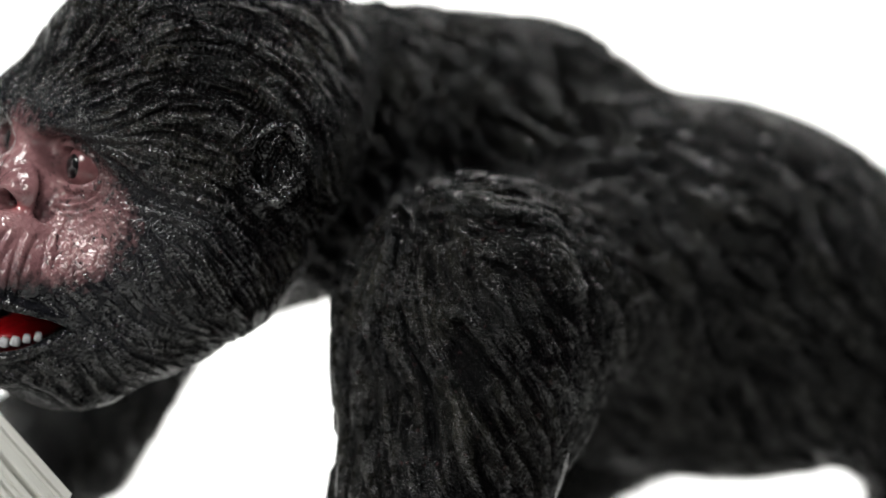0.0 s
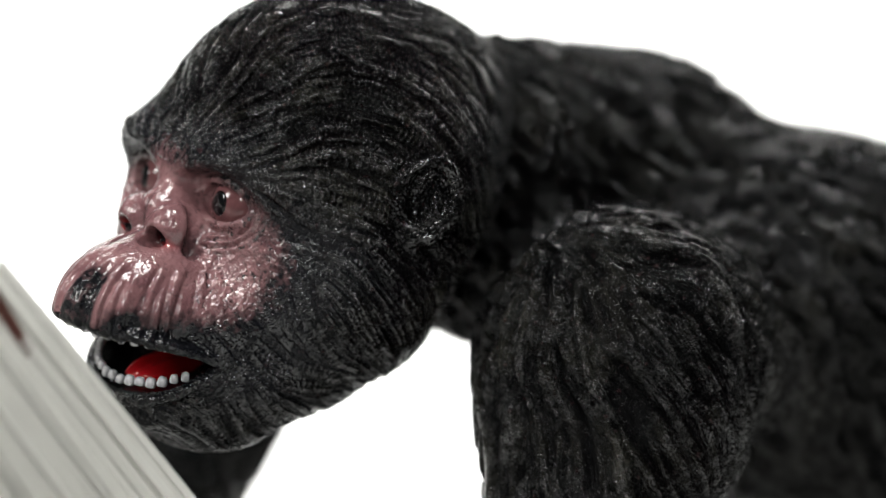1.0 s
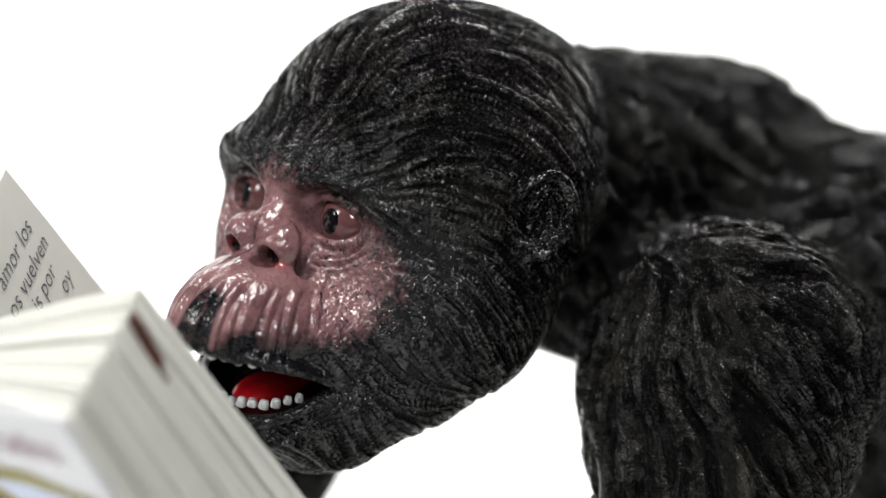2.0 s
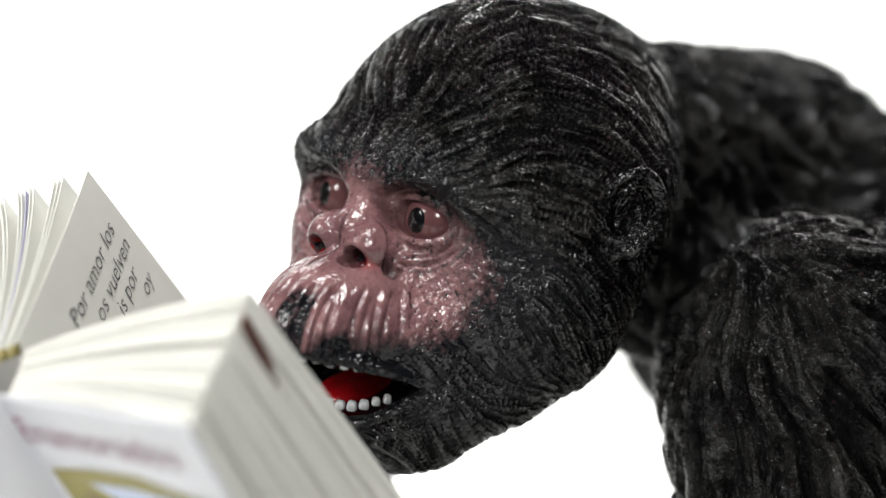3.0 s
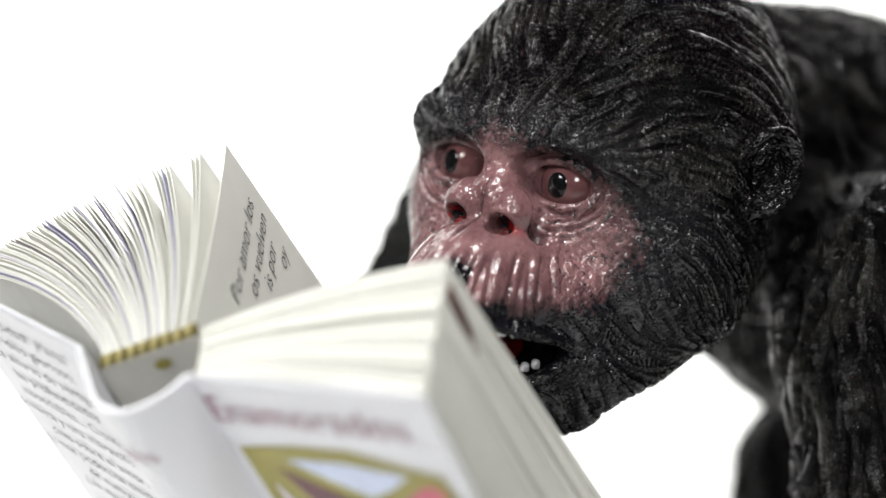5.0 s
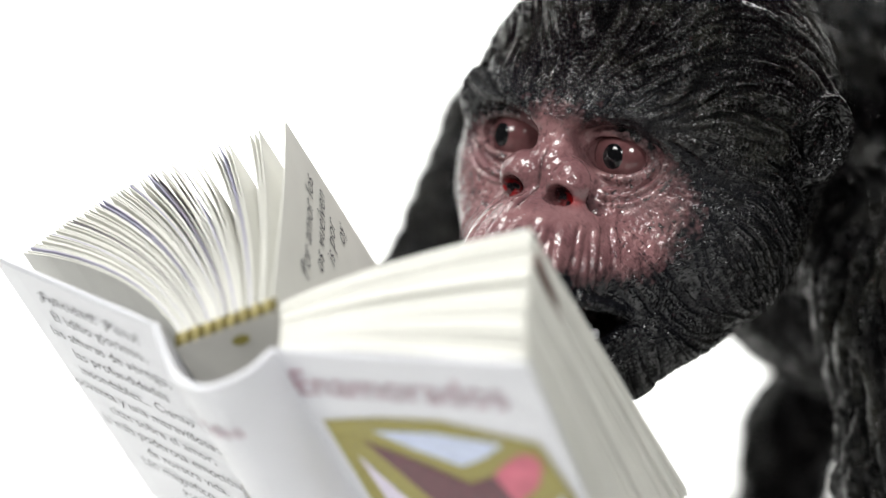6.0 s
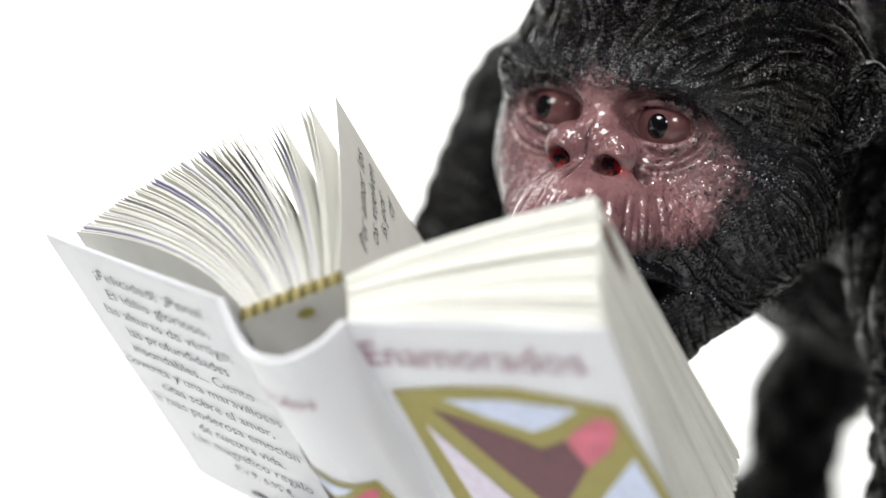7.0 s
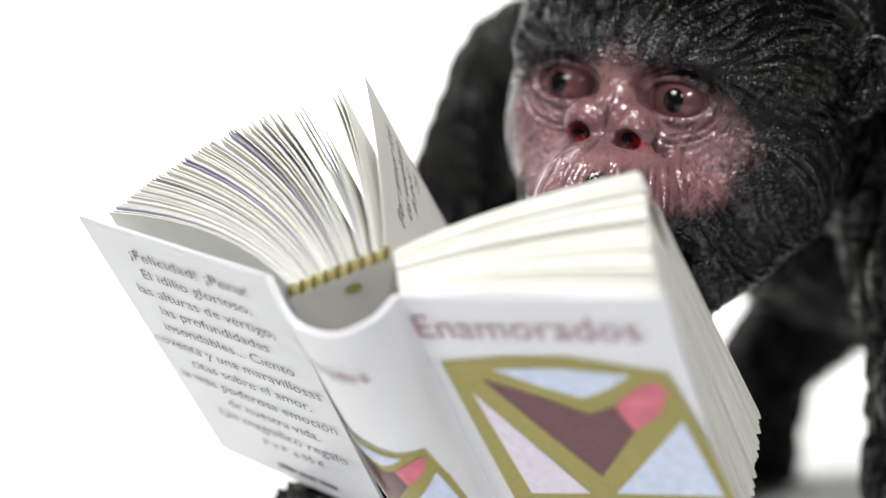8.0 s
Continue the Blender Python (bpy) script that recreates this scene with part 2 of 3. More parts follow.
def setting():
    # floor and back wall of the sweep are one curved sheet
    bm = bmesh.new()
    prof = [(-0.6, GROUND), (0.9, GROUND)]
    prof += [(0.9 + 0.5 * math.sin(a), GROUND + 0.5 - 0.5 * math.cos(a)) for a in np.linspace(0.1, math.pi / 2, 14)]
    prof += [(1.4, 0.75)]
    rows = [[bm.verts.new((x, y, z)) for x in (-1.7, 1.9)] for y, z in prof]
    for a, b in zip(rows, rows[1:]):
        bm.faces.new((a[0], a[1], b[1], b[0]))
    ob = part("ground", bm, PAPER_WHITE, smooth=True)
    mod = ob.modifiers.new("thickness", "SOLIDIFY")
    mod.thickness, mod.offset = 0.004, 0
    tagged(ob, "seamless white paper sweep curving up behind the figure", "backdrop", kind="structure")
    # unseen walls, floor and ceiling, added dark to keep reflections off the black hair
    for name, lo, hi in (("wall_west", (-1.75, -1.65, -0.2), (-1.7, 1.45, 2.0)), ("wall_east", (1.9, -1.65, -0.2), (1.95, 1.45, 2.0)),
                         ("wall_north", (-1.75, 1.45, -0.2), (1.95, 1.5, 2.0)), ("floor", (-1.75, -1.65, -0.2), (1.95, 1.45, -0.15)),
                         ("wall_south", (-1.75, -1.65, -0.2), (1.95, -1.6, 2.0)), ("ceiling", (-1.75, -1.65, 2.0), (1.95, 1.45, 2.05))):
        bm = bmesh.new()
        box(bm, lo, hi)
        tagged(part(name, bm, SURROUND_GREY), "unseen added plain dark grey " + name.split("_")[0], name.split("_")[0], kind="structure")


setting()

# ---- the toy gorilla ----
EYE_PINK = simple("glossy_pink_eye_paint", (0.15, 0.064, 0.067), 0.12, 0.5, 0.25, 160.0)
GLOSS_BLACK = simple("gloss_black_paint", (0.006, 0.006, 0.007), 0.08, 0.6, 0.1, 100.0)
TOOTH = simple("white_tooth_paint", (0.55, 0.55, 0.57), 0.3, 0.5, 0.35, 420.0, 0.5, 900.0)
TONGUE = simple("red_tongue_paint", (0.42, 0.006, 0.010), 0.2, 0.6, 0.2, 120.0, 0.3, 700.0)

EYES = Vector((-0.0161, 0.0122, 0.154))
HEAD = Matrix(((0.7808, -0.6053, 0.1547, EYES.x), (-0.5938, -0.7960, -0.1175, EYES.y), (-0.1943, 0.0001, 0.9810, EYES.z), (0, 0, 0, 1)))


FACE_MID, SKULL_MID, NOSE_MID = 0.0015, 0.0066, 0.0043


def mirrored(p, mid):
    s = p.copy()
    s[:, 0] = np.abs(s[:, 0] - mid)
    return s


def smooth_line(points, steps):
    """More points on a smooth line through the given ones."""
    ps = np.array([points[0], *points, points[-1]])
    out = []
    for k in range(1, len(ps) - 2):
        a, b, c, d = ps[k - 1 : k + 3]
        for t in np.linspace(0, 1, steps, endpoint=False):
            out.append(0.5 * (2 * b + (c - a) * t + (2 * a - 5 * b + 4 * c - d) * t * t + (3 * b - a - 3 * c + d) * t**3))
    return [*out, ps[-1]]


def mouth_field(p):
    """The open mouth: a wedge between the lips from corner to corner, and the hollow behind it."""
    y, z = p[:, 1] - 0.0015, p[:, 2] + 0.0490
    wedge = smax(0.98 * (z - 0.20 * y), 0.80 * (-z - 0.72 * y), 0.0008)
    return smin(wedge, ell(p, (0.005, 0.004, -0.0530), (0.0275, 0.026, 0.0095), turn_x(-14)), 0.002)


UPPER_LIP = [(0.0375, 0.0005, -0.0488), (0.0368, 0.0070, -0.0462), (0.0330, 0.0190, -0.0432), (0.0240, 0.0310, -0.0413), (0.0060, 0.0385, -0.0402)]
LOWER_LIP = [(0.0375, 0.0005, -0.0492), (0.0345, 0.0070, -0.0545), (0.0290, 0.0140, -0.0605), (0.0190, 0.0185, -0.0645), (0.0060, 0.0205, -0.0660)]


def lip_line(points):
    other = [(0.0155 - x, y, z) for x, y, z in points[-2::-1]]
    return smooth_line([*points, *other], 3)


def hollow_field(p):
    """The deep furrows that run from the inner corners of the eyes down beside the nose."""
    return chain(mirrored(p, 0.0030), [(0.0110, 0.0060, 0.0010), (0.0165, 0.0062, -0.0075), (0.0185, 0.0090, -0.0165)], [0.0024, 0.0036, 0.0024])


def lid_ring(s):
    """Rolled rims of the eyelids."""
    ring = []
    for a in np.linspace(0, 2 * math.pi, 21):
        x, z = 0.0126 * math.cos(a), 0.0070 * math.sin(a)
        ring.append((0.0194 + x, -0.0098 + 0.0130 * math.sqrt(1 - (x / 0.0150) ** 2 - (z / 0.0126) ** 2), z))
    return chain(s, ring, [0.0013] * len(ring))


def lips(p):
    f = None
    for points, thick in ((UPPER_LIP, 0.0021), (LOWER_LIP, 0.0023)):
        line = lip_line(points)
        ends = thick * (0.55 + 0.45 * np.sin(np.linspace(0, math.pi, len(line))))
        lip = chain(p, line, ends)
        f = lip if f is None else np.minimum(f, lip)
    return f


def lips_field(p):
    return only_in(p, (-0.04, -0.006, -0.074), (0.05, 0.048, -0.033), lips)


def ear_form(e):
    rim = smooth_line([(0.0600, -0.0315, 0.0190), (0.0632, -0.0345, 0.0250), (0.0672, -0.0405, 0.0262), (0.0705, -0.0448, 0.0195), (0.0705, -0.0448, 0.0105), (0.0665, -0.0412, 0.0030), (0.0615, -0.0365, 0.0015)], 4)
    ear = chain(e, rim, np.interp(np.linspace(0, 1, len(rim)), [0, 0.3, 0.6, 0.85, 1], [0.0016, 0.0021, 0.0024, 0.0029, 0.0022]))
    ear = smin(ear, ell(e, (0.0630, -0.0425, 0.0135), (0.0045, 0.0040, 0.0125)), 0.004)
    inner = smooth_line([(0.0650, -0.0405, 0.0195), (0.0675, -0.0412, 0.0135), (0.0660, -0.0392, 0.0070), (0.0622, -0.0362, 0.0045)], 4)
    return smin(ear, chain(e, inner, [0.0013] * len(inner)), 0.0012)


def head_field(p):
    """The head, in its own space: x to its left side, y ahead, z up, from between the eyes."""
    s, e = mirrored(p, FACE_MID), mirrored(p, SKULL_MID)
    e[:, 0] += np.where(p[:, 0] < SKULL_MID, 0.007, 0)
    f = ell(p, (0.0066, -0.0556, 0.0150), (0.0642, 0.0606, 0.0503))
    f = smin(f, ell(p, (0.0064, -0.0742, 0.0414), (0.0417, 0.0641, 0.0352)), 0.02)
    f = smin(f, ell(p, (0.0024, -0.0280, -0.0128), (0.0436, 0.0329, 0.0324)), 0.012)
    f = smin(f, ell(p, (0.0414, -0.0416, -0.0232), (0.0285, 0.0348, 0.0326)), 0.02)
    f = smin(f, ell(p, (-0.0235, -0.0435, -0.0194), (0.0248, 0.0417, 0.0332)), 0.02)
    # brow ridge
    f = smin(f, chain(p, [(-0.0340, -0.0068, 0.0123), (-0.0180, -0.0005, 0.0135), (0.0022, 0.0009, 0.0090), (0.0210, -0.0005, 0.0128), (0.0420, -0.0095, 0.0117)],
                      [0.0072, 0.0080, 0.0074, 0.0080, 0.0070]), 0.013)
    # eye hollows
    f = smax(f, -ell(s, (0.0193, 0.004, -0.0005), (0.0145, 0.010, 0.0100)), 0.006)
    # muzzle
    f = smin(f, ell(p, (0.0079, 0.0050, -0.0359), (0.0251, 0.0370, 0.0247), turn_x(-8)), 0.010)
    f = smin(f, ell(p, (0.0273, -0.0069, -0.0368), (0.0165, 0.0179, 0.0134)), 0.010)
    f = smin(f, ell(p, (-0.0173, -0.0071, -0.0356), (0.0131, 0.0177, 0.0135)), 0.010)
    # lids round the eyeballs
    lid = ell(s, (0.0193, -0.0098, -0.0004), (0.0148, 0.0128, 0.0126))
    lid = smax(lid, -ell(s, (0.0194, 0.002, 0.0), (0.0116, 0.02, 0.0060)), 0.0012)
    f = smin(f, lid, 0.0025)
    f = smin(f, only_in(s, (0.004, -0.016, -0.012), (0.036, 0.012, 0.012), lid_ring), 0.0009)
    # nose: bridge, two full wings with a furrow between them, open nostrils
    w = mirrored(p, NOSE_MID)
    f = smin(f, cap(p, (0.003, -0.006, 0.003), (NOSE_MID, 0.0085, -0.0068), 0.0060, 0.0078), 0.005)
    f = smin(f, ell(w, (0.0078, 0.0088, -0.0108), (0.0088, 0.0098, 0.0084)), 0.0014)
    f = smax(f, -ell(w, (0.0086, 0.0178, -0.0143), (0.0043, 0.0062, 0.0036), turn_x(20)), 0.0009)
    # hollows beside the nose, and the furrow under it
    f = smax(f, -hollow_field(p), 0.0025)
    f = smax(f, -chain(p, [(-0.009, 0.0125, -0.0195), (NOSE_MID, 0.0195, -0.0205), (0.0175, 0.0125, -0.0195)], [0.0016, 0.0014, 0.0018]), 0.002)
    # lower jaw and lip
    jaw = ell(p, (0.0069, -0.0263, -0.0540), (0.0463, 0.0400, 0.0207))
    jaw = smin(jaw, ell(p, (0.0053, -0.0140, -0.0708), (0.0344, 0.0194, 0.0136), turn_x(-22)), 0.012)
    jaw = smin(jaw, ell(p, (0.0060, 0.0020, -0.0660), (0.0270, 0.0190, 0.0100), turn_x(-15)), 0.010)
    f = smin(f, jaw, 0.010)
    f = smax(f, -mouth_field(p), 0.0016)
    f = smin(f, lips_field(p), 0.0022)
    # ears
    ear = only_in(e, (0.045, -0.06, -0.012), (0.085, -0.018, 0.042), ear_form)
    f = smax(f, -ell(e, (0.0665, -0.0372, 0.0140), (0.0065, 0.0042, 0.0090)), 0.003)
    return smin(f, ear, 0.0025)


def gorilla_head(parent):
    v, q = surface(head_field, (-0.075, -0.145, -0.092), (0.088, 0.05, 0.082), 0.00058)
    v = relax(v, q, 2)
    nrm = normals_of(v, q)
    x, y, z = v.T
    ax, xf = np.abs(x - FACE_MID), x - FACE_MID
    # hair runs back from the face: angle off the face's axis, and angle round it
    c = v - np.array([0.004, -0.012, -0.012])
    theta = np.arctan2(np.hypot(c[:, 0], c[:, 2]), c[:, 1])
    off = np.stack([c[:, 0], 0 * theta, c[:, 2]], 1) / np.maximum(np.hypot(c[:, 0], c[:, 2]), 1e-6)[:, None]
    flow = off * np.cos(theta)[:, None] - np.array([0, 1.0, 0]) * np.sin(theta)[:, None]
    flow[:, 2] -= 0.9 * step(theta, 1.5, 2.3) + 0.35 * step(z, 0.0, -0.03)
    flow = along_surface(flow, v, nrm, 1.0)
    locks = combed_hair(v, flow, 0.0027, 0.012, 3.0)
    thin = combed_hair(v, flow, 0.0012, 0.0075, 11.0)
    # the bare face
    ragged = 0.16 * (vnoise(v * 130) - 0.5) + 0.12 * (vnoise(v * 400) - 0.5)
    oval = np.hypot(ax / 0.0455, (z + 0.016) / np.where(z > -0.016, 0.0275, 0.040)) + ragged
    face = step(oval, 1.16, 0.66) * step(y, -0.028, -0.012)
    face = np.maximum(face, 0.5 * bell(xf, 0.010) * step(z, 0.022, 0.008) * step(y, -0.02, -0.005))
    inside = mouth_field(v.astype(np.float32))
    mouth_in = step(inside, 0.0012, -0.0002) * step(y, -0.022, -0.016)
    lip = np.maximum(step(inside, 0.0016, 0.0006), step(lips_field(v.astype(np.float32)), 0.0016, 0.0004)) * step(y, -0.006, 0.0)
    pink = face * (1 - lip) * (1 - 0.9 * step(ax, 0.012, 0.030) * step(z + 0.004 * ragged / 0.1, -0.030, -0.040))
    # dark paint and shade coloured into the creases beside the nose, a dark line in its furrow, and the streaks of the
    # upper lip
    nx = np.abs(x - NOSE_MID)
    crease_paint_shade = step(hollow_field(v.astype(np.float32)), 0.0022, -0.0002) * step(nx, 0.0115, 0.0140) * step(z, 0.004, -0.002) * step(y, -0.014, -0.006)
    furrow = bell(x - NOSE_MID, 0.0008) * step(y, 0.010, 0.013) * step(z, -0.020, -0.017) * step(z, 0.002, -0.003)
    streak_n = vnoise(np.stack([np.arctan2(x - 0.005, y + 0.012) * 10, z * 22, 0 * z], 1))
    streaks = step(streak_n, 0.60, 0.70) * step(z, -0.021, -0.026) * step(ax, 0.030, 0.02) * step(x, -0.004, 0.003)
    blot = bell(np.hypot(x - 0.0250, z + 0.0375), 0.0036) * step(y, 0.02, 0.03)
    pink = pink * (1 - 0.5 * crease_paint_shade) * (1 - 0.6 * furrow) * (1 - 0.85 * streaks) * (1 - 0.9 * np.clip(blot * 1.4, 0, 1))
    # darkness inside the nostrils, painted in by taking out the pink
    nostril_dark = bell(np.hypot(np.hypot(nx - 0.0086, (z + 0.0143) * 1.2), (y - 0.0130) * 0.6), 0.0038)
    pink = pink * (1 - np.clip(1.5 * nostril_dark, 0, 1))
    hairy = 1 - step(face, 0.1, 0.6)
    smooth_zone = np.maximum(np.maximum(mouth_in, 0.8 * lip), step(ear_field(v), 0.004, 0.001))
    skin_edge = step(oval, 1.75, 1.0) * step(y, -0.05, -0.02)
    hairy = hairy * (1 - 0.7 * skin_edge) * (1 - 0.45 * step(z, -0.02, -0.04))
    disp = hairy * (1 - smooth_zone) * (0.0006 * (locks - 0.6) + 0.0013 * (thin - 0.6)) * (0.6 + 0.4 * step(theta, 1.0, 1.6))
    ridge = np.clip(0.35 * locks + 0.85 * thin - 0.1, 0, 1)
    # wrinkles under the eyes, folds of the muzzle, pores
    de = np.hypot((ax - 0.0193), (z - 0.001) * 1.15)
    ring = np.sin((de - 0.0125) * 2 * math.pi / 0.0028) * bell(de - 0.0160, 0.0036) * step(z, 0.004, -0.003) * step(y, -0.02, -0.01) * step(nx, 0.0155, 0.0185)
    disp += 0.0010 * ring * np.clip(face * 1.5, 0, 1)
    folds = np.abs(2 * vnoise(np.stack([np.arctan2(x - 0.005, y + 0.012) * 15, z * 22, 0 * z], 1)) - 1)
    disp += 0.0012 * (step(folds, 0.0, 0.5) - 0.7) * step(z, -0.019, -0.023) * step(z, -0.054, -0.046) * step(y, -0.005, 0.008) * step(ax, 0.036, 0.026)
    disp += 0.0009 * (vnoise(v * 620) - 0.5) * face * step(y, 0.012, 0.002) * step(z, -0.004, -0.010)
    disp -= 0.0006 * furrow
    cheeks = np.clip(step(nx, 0.015, 0.021) * step(y, 0.016, 0.006) + 0.4, 0, 1)
    ridge = np.where(face > 0.5, cheeks, ridge)
    v = v + nrm * disp[:, None]
    red = bell(np.hypot(np.hypot(nx - 0.0108, z + 0.0160), y - 0.0145), 0.0030) * (vnoise(v * 420) > 0.42)
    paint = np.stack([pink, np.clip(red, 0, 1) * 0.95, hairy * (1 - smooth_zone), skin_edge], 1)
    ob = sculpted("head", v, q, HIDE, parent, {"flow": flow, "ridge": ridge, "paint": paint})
    ob.matrix_local = HEAD
    return tagged(ob, "black sculpted hair with a glossy pink painted face")


def ear_field(v):
    return ell(mirrored(v, SKULL_MID), (0.065, -0.039, 0.0135), (0.009, 0.010, 0.0155))


def combed_hair(v, flow, size, reach, seed):
    """Ridges of hair, 0 to 1, size apart and drawn out along the flow over the surface."""
    total, weights = np.zeros(len(v)), 0.0
    for k in np.linspace(-1, 1, 9):
        w = 1 - 0.6 * abs(k)
        total += w * vnoise((v + flow * (reach * k)) / size + seed)
        weights += w
    total /= weights
    total = (total - total.mean()) / total.std()
    return step(total, -1.1, 0.7)


def along_surface(flow, v, nrm, sway):
    """Lays a field of directions on the surface and lets it waver."""
    flow = flow - nrm * np.sum(flow * nrm, 1)[:, None]
    flow /= np.maximum(np.linalg.norm(flow, axis=1), 1e-9)[:, None]
    turn = sway * (vnoise(v * 42) - 0.5) + 0.6 * sway * (vnoise(v * 105 + 7) - 0.5)
    return flow * np.cos(turn)[:, None] + np.cross(nrm, flow) * np.sin(turn)[:, None]


def eye(x, gaze, parent):
    bm = bmesh.new()
    bmesh.ops.create_uvsphere(bm, u_segments=40, v_segments=28, radius=0.0106)
    ball = part("eye", bm, EYE_PINK, parent, "glossy pink painted eye with a black pupil", True)
    ball.matrix_local = Matrix.Translation((x, -0.0096, -0.0004))
    bm = bmesh.new()
    rings = 7
    way = Matrix.Rotation(gaze, 4, "Z")
    rows = []
    for k in range(1, rings + 1):
        a = 0.35 * k / rings
        r = 0.01075 if k < rings else 0.0105
        rows.append([bm.verts.new(way @ Vector((r * math.sin(a) * math.cos(b), r * math.cos(a), 1.12 * r * math.sin(a) * math.sin(b)))) for b in np.linspace(0, 2 * math.pi, 28, endpoint=False)])
    top = bm.verts.new(way @ Vector((0, 0.01075, 0)))
    n = len(rows[0])
    for k in range(n):
        bm.faces.new((top, rows[0][k], rows[0][(k + 1) % n]))
        for r1, r2 in zip(rows, rows[1:]):
            bm.faces.new((r1[k], r2[k], r2[(k + 1) % n], r1[(k + 1) % n]))
    part("pupil", bm, GLOSS_BLACK, ball, "glossy black pupil", True)


def tooth(at, turn, width, height, parent, tip):
    bm = bmesh.new()
    bmesh.ops.create_cube(bm, size=1)
    bmesh.ops.bevel(bm, geom=bm.edges[:], offset=0.40, segments=4, affect="EDGES", profile=0.6)
    for w in bm.verts:
        k = 1 - 0.22 * (w.co.z * tip + 0.5)
        w.co = Vector((w.co.x * width * k, w.co.y * 0.0026 * k, w.co.z * height))
    ob = part("tooth", bm, TOOTH, parent, "", True)
    ob.matrix_local = Matrix.Translation(at) @ Matrix.Rotation(turn, 4, "Z")


def mouth_parts(head):
    rng = random.Random(4)
    for a in np.linspace(-62, 62, 16):
        r = radians(a)
        at = (0.006 + 0.0285 * math.sin(r), 0.0068 + 0.0298 * math.cos(r), -0.0438 + 0.0012 * math.cos(r) + rng.uniform(-0.0004, 0.0004))
        tooth(at, -r, 0.0033 + rng.uniform(-0.0005, 0.0005), 0.0034 + rng.uniform(-0.0004, 0.0004), head, -1)
    for a in np.linspace(-64, 64, 15):
        r = radians(a)
        at = (0.006 + 0.0250 * math.sin(r), 0.0000 + 0.0190 * math.cos(r), -0.0500 - 0.0105 * math.cos(r) + rng.uniform(-0.0004, 0.0004))
        tooth(at, -r, 0.0030 + rng.uniform(-0.0005, 0.0005), 0.0031 + rng.uniform(-0.0004, 0.0004), head, 1)
    bm = bmesh.new()
    bmesh.ops.create_uvsphere(bm, u_segments=32, v_segments=20, radius=1)
    for w in bm.verts:
        x, y, z = w.co
        w.co = Vector((0.0092 * x, 0.0180 * y, 0.0042 * z - 0.0016 * math.exp(-((x / 0.3) ** 2)) * (z > 0) - 0.003 * y))
    t = part("tongue", bm, TONGUE, head, "glossy red painted tongue", True)
    t.matrix_local = Matrix.Translation((0.003, -0.007, -0.0592))


BODY_AXIS = np.array([0.82, 0.57, 0.0])
NEAR_ARM = [(0.127, 0.038, 0.108), (0.124, 0.028, 0.060), (0.118, 0.025, 0.0), (0.111, 0.020, -0.070)]
FAR_ARM = [(0.010, 0.215, 0.150), (-0.036, 0.205, 0.085), (-0.062, 0.185, 0.020), (-0.098, 0.085, 0.004), (-0.110, 0.052, 0.006)]


CHEST = [(0.090, 0.110, 0.125), (0.150, 0.130, 0.110)]


def torso_field(p):
    a = 34.8
    f = ell(p, (0.218, 0.248, 0.113), (0.128, 0.140, 0.092), turn_z(a))
    f = smin(f, ell(p, (0.290, 0.293, 0.080), (0.150, 0.125, 0.059), turn_z(a)), 0.05)
    f = smin(f, cap(p, (0.030, 0.085, 0.165), (0.145, 0.195, 0.170), 0.056, 0.062), 0.03)
    f = smin(f, chain(p, [(0.262, 0.345, 0.060), (0.180, 0.352, -0.020), (0.172, 0.352, -0.080)], [0.056, 0.030, 0.025]), 0.03)
    f = smin(f, cap(p, (0.395, 0.250, 0.05), (0.375, 0.215, -0.070), 0.066, 0.040), 0.03)
    f = smin(f, cap(p, CHEST[0], CHEST[1], 0.026, 0.030), 0.02)
    f = smin(f, cap(p, (0.158, 0.078, 0.112), (0.225, 0.155, 0.132), 0.034, 0.050), 0.04)
    f = smin(f, ell(p, (0.145, 0.340, -0.083), (0.045, 0.026, 0.019)), 0.015)
    f = smin(f, ell(p, (0.350, 0.205, -0.083), (0.050, 0.030, 0.019)), 0.015)
    return f


def near_arm_field(p):
    f = ell(p, (0.133, 0.046, 0.100), (0.046, 0.048, 0.050))
    f = smin(f, chain(p, NEAR_ARM, [0.042, 0.037, 0.036, 0.030]), 0.02)
    return smin(f, ell(p, (0.101, 0.015, -0.080), (0.036, 0.030, 0.022)), 0.015)


def far_arm_field(p):
    f = chain(p, FAR_ARM, [0.055, 0.038, 0.033, 0.024, 0.020])
    f = smin(f, ell(p, (0.028, 0.215, 0.142), (0.055, 0.055, 0.055)), 0.02)
    for k in range(4):
        f = smin(f, cap(p, (-0.112 + 0.012 * k - 0.018, 0.052, 0.008), (-0.118 + 0.012 * k - 0.012, 0.018, 0.010), 0.0085, 0.007), 0.004)
    return f


def body_field(p):
    f = smin(torso_field(p), near_arm_field(p), 0.026)
    return smin(f, far_arm_field(p), 0.02)


